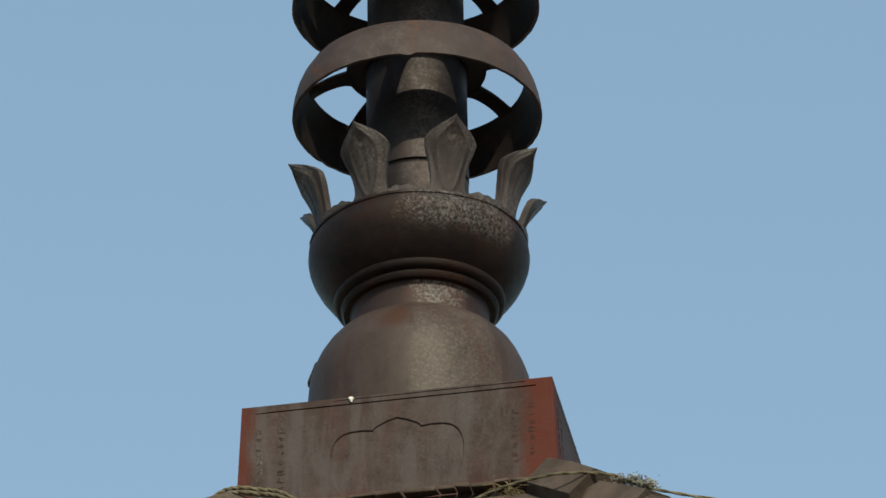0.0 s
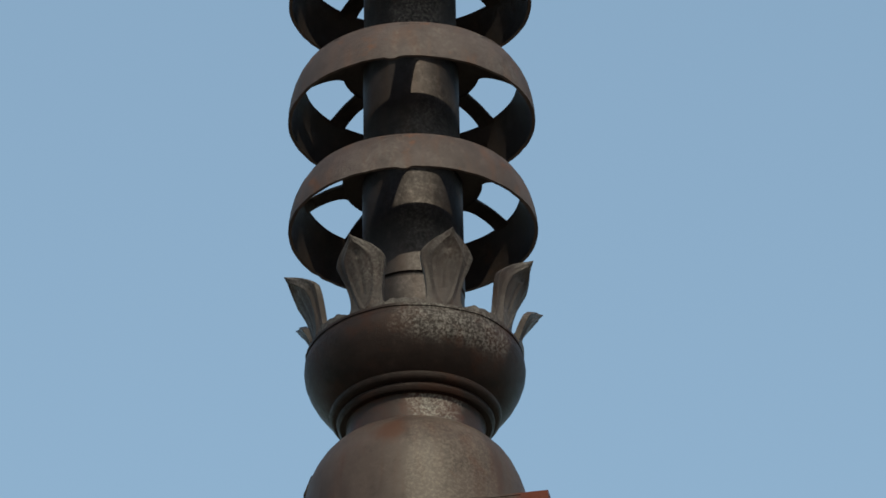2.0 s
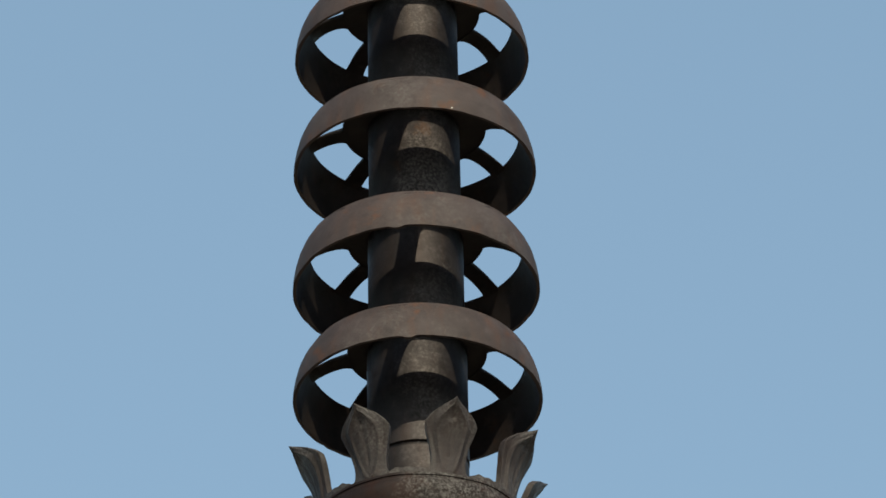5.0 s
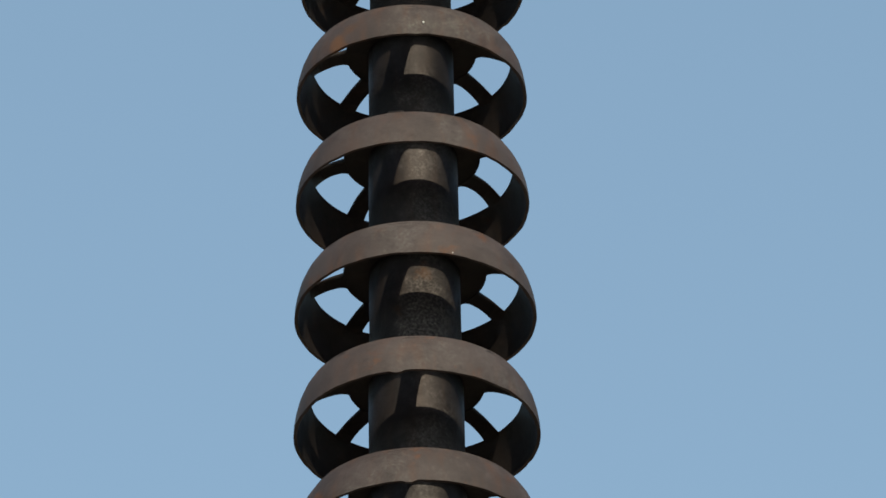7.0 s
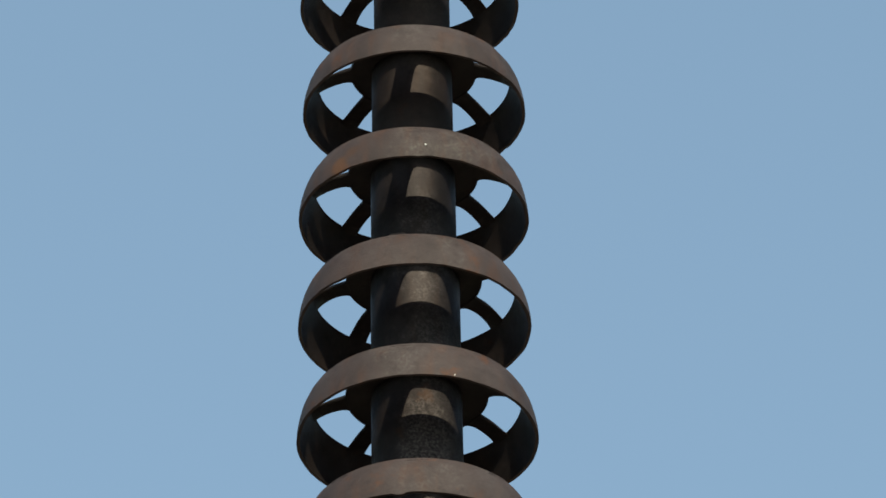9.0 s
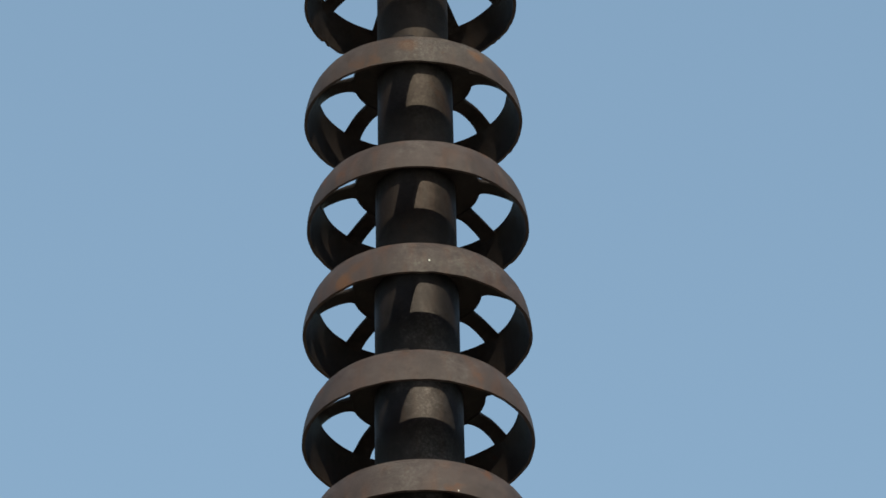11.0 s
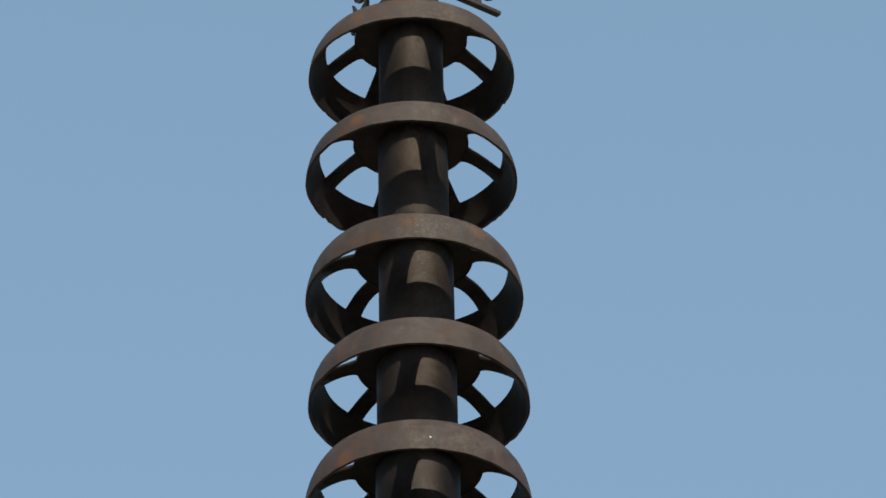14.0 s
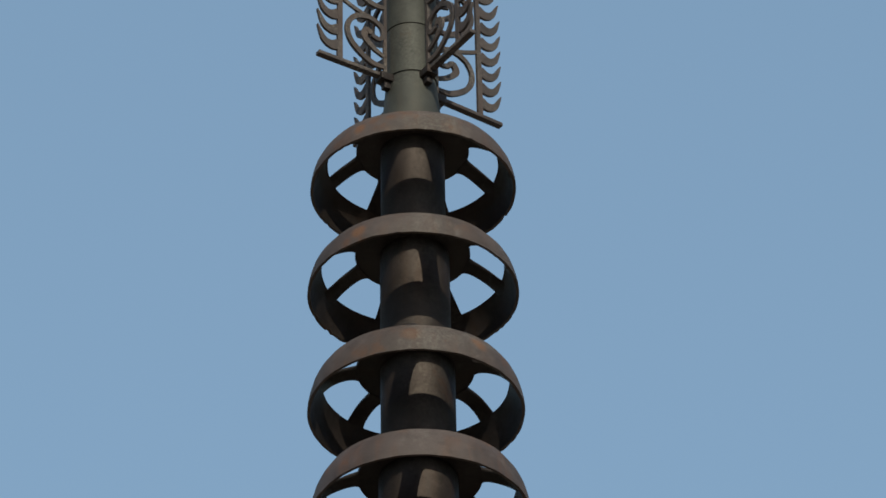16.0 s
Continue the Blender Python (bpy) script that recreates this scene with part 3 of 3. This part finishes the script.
def finial_ring(i, dx, R, z, h, turn, n_spokes, hub_z, pr, hub_r, arch):
    ring = thing("finial_ring", (dx, AXIS_Y, z), "wide rust-brown iron ring with eight spokes round the pole", "finial ring", group="nine rings of the finial")
    seg = 144
    outer = [(1.0, 0.0), (0.995, 0.18), (0.982, 0.38), (0.960, 0.6), (0.928, 0.8), (0.880, 1.0)]
    lip = 0.862 if i < 8 else 0.828
    inner = [(lip, 0.97), (0.902, 0.78), (0.932, 0.6), (0.955, 0.38), (0.968, 0.18), (0.972, 0.0)]
    bm = bmesh.new()
    cols = []
    for k in range(seg):
        a = 2 * math.pi * k / seg
        p = Vector((math.cos(a) * 4, math.sin(a) * 4, i * 5.0))
        ragged = (0.06 if i > 6 else 0.016) * (0.15 + 0.85 * max(0.0, math.sin(a + 0.25)))
        chip = 0.004 * noise.noise(p * 2.5) + ragged * max(0.0, noise.noise(p * (5.0 if i > 6 else 3.1) + Vector((9, 0, 0))) - 0.1)
        if i < 2 and abs(math.degrees(a) - (266, 261)[i]) < 2.0:
            chip -= 0.012
        col = []
        for r, v in outer + inner:
            w = 0.003 * noise.noise(p + Vector((0, 0, v)))
            lift = chip * (1 - v) ** 4 if v < 0.3 else 0.0
            col.append(bm.verts.new(((r * R + w) * math.cos(a), (r * R + w) * math.sin(a), v * h + lift)))
        cols.append(col)
    n = len(cols[0])
    for k in range(seg):
        a, b = cols[k], cols[(k + 1) % seg]
        for j in range(n):
            bm.faces.new((a[j], b[j], b[(j + 1) % n], a[(j + 1) % n]))
    band = part("band", bm, BAND_IRON.get(i, IRON_RUSTY if i > 5 else IRON), ring)
    # inward faces get the darker sleeve iron: dim light inside put into the colour
    band.data.materials.append(IRON_SLEEVE_DIM_INSIDE)
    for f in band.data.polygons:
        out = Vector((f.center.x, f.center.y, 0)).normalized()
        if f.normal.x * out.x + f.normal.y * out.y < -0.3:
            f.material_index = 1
    part("hub", lathe([(hub_r, hub_z - 0.012), (hub_r, hub_z + 0.012), (pr + 0.05, hub_z + 0.048), (pr - 0.01, hub_z + 0.048), (pr - 0.01, hub_z - 0.016), (pr + 0.02, hub_z - 0.016)], 72), IRON_DARK, ring)
    # spokes arch from the band's upper edge to the hub
    bm = bmesh.new()
    r0, r1, steps = hub_r - 0.012, 0.898 * R, 16
    rows = []
    for s in range(steps + 1):
        u = s / steps
        r = r0 + (r1 - r0) * u
        zc = hub_z + (h - 0.028 - hub_z) * u ** arch
        w = 0.0515 + 0.022 * math.exp(-u / 0.08) + 0.02 * math.exp(-(1 - u) / 0.08)
        rows.append([bm.verts.new((r, q * w, zc + p * (1 - 0.55 * u))) for q, p in ((0.62, 0.022), (-0.62, 0.022), (-0.95, 0.004), (-1, -0.008), (-0.9, -0.016), (0.9, -0.016), (1, -0.008), (0.95, 0.004))])
    for a, b in zip(rows, rows[1:]):
        for k in range(8):
            bm.faces.new((a[k], a[(k + 1) % 8], b[(k + 1) % 8], b[k]))
    bm.faces.new(rows[0])
    bm.faces.new(rows[-1])
    me = finish("spoke", bm, IRON_DARK)
    for k in range(n_spokes):
        ob = new("spoke", me)
        ob.parent = ring
        ob.matrix_basis = pose(0, 0, 0, 0, 0, turn + 360 / n_spokes * k)
    return ring


for i, row in enumerate(RINGS):
    finial_ring(i, *row)

for i, dx, up_z, r in ((4, 0.068, 0.075, 0.0055), (2, 0.2, 0.012, 0.0045)):
    R = RINGS[i][1]
    bird_dropping((RINGS[i][0] + dx, AXIS_Y - math.sqrt(R * R - dx * dx) * 0.998, RINGS[i][2] + up_z), r, 1.4, "tiny white bird dropping on a ring's band")

# ---- flame ornament over the rings ----
FL_Z = 37.412
shaft = thing("flame_shaft", (-0.008, AXIS_Y, RINGS[8][2] + 0.322), "grey-green metal shaft with a flared foot", "shaft")
z0 = shaft.matrix_basis.translation.z
part("foot", lathe([(0.185, 0), (0.178, 0.03), (0.146, FL_Z - z0 - 0.03), (0.139, FL_Z - z0 + 0.02), (0.1, FL_Z - z0 + 0.02), (0.1, 0)], 64), BRONZE, shaft)
part("sleeve", lathe([(0.147, FL_Z - z0 + 0.02), (0.143, FL_Z - z0 + 0.35), (0.1, FL_Z - z0 + 0.35), (0.1, FL_Z - z0 + 0.02)], 64), BRONZE, shaft)
part("sleeve", lathe([(0.147, FL_Z - z0 + 0.355), (0.135, FL_Z - z0 + 1.5), (0.03, FL_Z - z0 + 1.56)], 64, closed=False), BRONZE, shaft)


def flame_plate(turn):
    """One cut-metal flame plate that stands radially on a foot bar."""
    plate = thing("flame_plate", (-0.008, AXIS_Y, FL_Z), "openwork metal flame plate with curled barbs and scrolls", "flame ornament", group="four flame plates", turn=turn)
    part("foot_bar", box((0.47, 0.04, 0.024), (0.385, 0, 0), bevel=0.005), FLAME, plate)
    bm = box((0.09, 0.075, 0.05), (0.175, 0, -0.01), bevel=0.008)
    box((0.05, 0.04, 0.05), (0.165, 0, -0.055), bm, bevel=0.006)
    part("bracket", bm, IRON_DARK, plate)
    part("stem", ribbon([(0.475, 0.0), (0.47, 0.4), (0.455, 0.9), (0.38, 1.25), (0.28, 1.42)], [0.034, 0.03, 0.026, 0.02, 0.006], 0.018), FLAME, plate)
    part("inner_stem", ribbon([(0.175, 0.0), (0.172, 0.5), (0.17, 1.3)], [0.02, 0.02, 0.016], 0.016), FLAME, plate)
    for k in range(11):
        z = 0.082 + 0.108 * k
        x = 0.48 if z < 0.6 else 0.48 - 0.09 * (z - 0.6)
        part("barb", ribbon([(x, z + 0.028), (x + 0.05, z + 0.01), (x + 0.1, z + 0.035), (x + 0.14, z + 0.12)], [0.07, 0.056, 0.038, 0.004], 0.016), FLAME, plate)
    for k in range(3):
        z = 0.42 * k
        part("scroll", ribbon([(0.168, z + 0.07), (0.27, z + 0.075), (0.385, z + 0.155), (0.4225, z + 0.257), (0.38, z + 0.35), (0.28, z + 0.385), (0.2, z + 0.35), (0.185, z + 0.29), (0.216, z + 0.255), (0.262, z + 0.268)], [0.022, 0.034, 0.034, 0.03, 0.03, 0.032, 0.03, 0.028, 0.026, 0.03], 0.018), FLAME, plate)
        part("curl", ribbon([(0.168, z + 0.14), (0.25, z + 0.18), (0.31, z + 0.24), (0.295, z + 0.288), (0.262, z + 0.28)], [0.018, 0.03, 0.04, 0.042, 0.03], 0.016), FLAME, plate)
        part("tie", ribbon([(0.27, z + 0.388), (0.36, z + 0.41), (0.465, z + 0.455)], [0.022, 0.022, 0.022], 0.015), FLAME, plate)


for turn in (36, 121, 213, 304):
    flame_plate(turn)

# ---- rope and dry plants round the foot of the box ----


def rope(pts, r, label):
    line = smooth_line(pts, 8)
    line = [p + Vector((0, 0, 0.004 * noise.noise(p * 9))) for p in line]
    ob = thing("straw_rope", tuple(line[0]), label, "rope")
    off = line[0].copy()
    for turn in range(2):
        bm = bmesh.new()
        strand = []
        for i, p in enumerate(line):
            a = i * 0.9 + turn * math.pi
            strand.append(p - off + Vector((0, 0.35 * r * math.cos(a), 0.35 * r * math.sin(a))))
        tube(strand, r * 0.62, 7, bm)
        part("strand", bm, ROPE, ob)
    return ob


FRONT = 45.47
rope([(0.10, FRONT + 0.03, 27.93), (0.207, FRONT, 27.95), (0.383, FRONT - 0.08, 27.985), (0.56, FRONT - 0.2, 27.975), (0.735, FRONT - 0.28, 27.955), (0.94, FRONT - 0.3, 27.93), (1.11, FRONT - 0.32, 27.845), (1.32, FRONT - 0.35, 27.775), (1.6, FRONT - 0.4, 27.7)], 0.0095, "straw rope slung round the foot of the box")
for dy, dz, r in ((0.0, 0.0, 0.012), (0.02, -0.018, 0.014), (-0.015, -0.034, 0.012)):
    rope([(-1.2, 45.8 + dy, 28.11 + dz), (-1.09, 45.79 + dy, 28.175 + dz), (-1.0, 45.77 + dy, 28.222 + dz), (-0.92, 45.755 + dy, 28.228 + dz), (-0.80, 45.74 + dy, 28.205 + dz), (-0.71, 45.72 + dy, 28.176 + dz), (-0.6, 45.7 + dy, 28.1 + dz)], r, "straw rope over the roof ridge beside the box")


def dry_tuft(place, count, spread, length, seed, mat, name, label, flat=0.4):
    """A clump of thin bent blades."""
    rnd = random.Random(seed)
    ob = thing(name, place, label, "dry plant")
    bm = bmesh.new()
    for _ in range(count):
        root = Vector((rnd.gauss(0, spread[0]), rnd.gauss(0, spread[1]), rnd.gauss(0, spread[2])))
        way = Vector((rnd.uniform(-1, 1), rnd.uniform(-0.6, 0.4), rnd.uniform(-0.3, 1) * flat)).normalized()
        ln = length * rnd.uniform(0.4, 1.2)
        tip = root + way * ln + Vector((0, 0, -0.25 * ln * rnd.random()))
        tube([root, root + way * ln * 0.5 + Vector((0, 0, 0.12 * ln)), tip], [0.004, 0.0035, 0.0015], 4, bm)
    tagged(part("clump", bm, mat, ob), kind="stuff")


MOSS = material("grey_moss", (0.13, 0.13, 0.11), (0.25, 0.245, 0.215), rust=(0.08, 0.06, 0.04), rough=0.9)
dry_tuft((1.03, FRONT - 0.31, 27.885), 300, (0.042, 0.03, 0.006), 0.014, 3, MOSS, "moss_clump", "grey dry moss clump caught on the rope", 0.8)
dry_tuft((1.11, FRONT - 0.32, 27.852), 200, (0.03, 0.03, 0.006), 0.014, 4, MOSS, "moss_clump", "grey dry moss clump caught on the rope", 0.8)
dry_tuft((0.44, FRONT - 0.04, 27.985), 26, (0.018, 0.015, 0.01), 0.03, 5, GRASS, "dry_grass_tuft", "dry straw-coloured grass tuft at the box foot", 0.6)
dry_tuft((0.40, FRONT - 0.05, 27.99), 7, (0.03, 0.02, 0.006), 0.12, 6, GRASS, "dry_grass_tuft", "dry straw-coloured grass tuft at the box foot", 0.9)
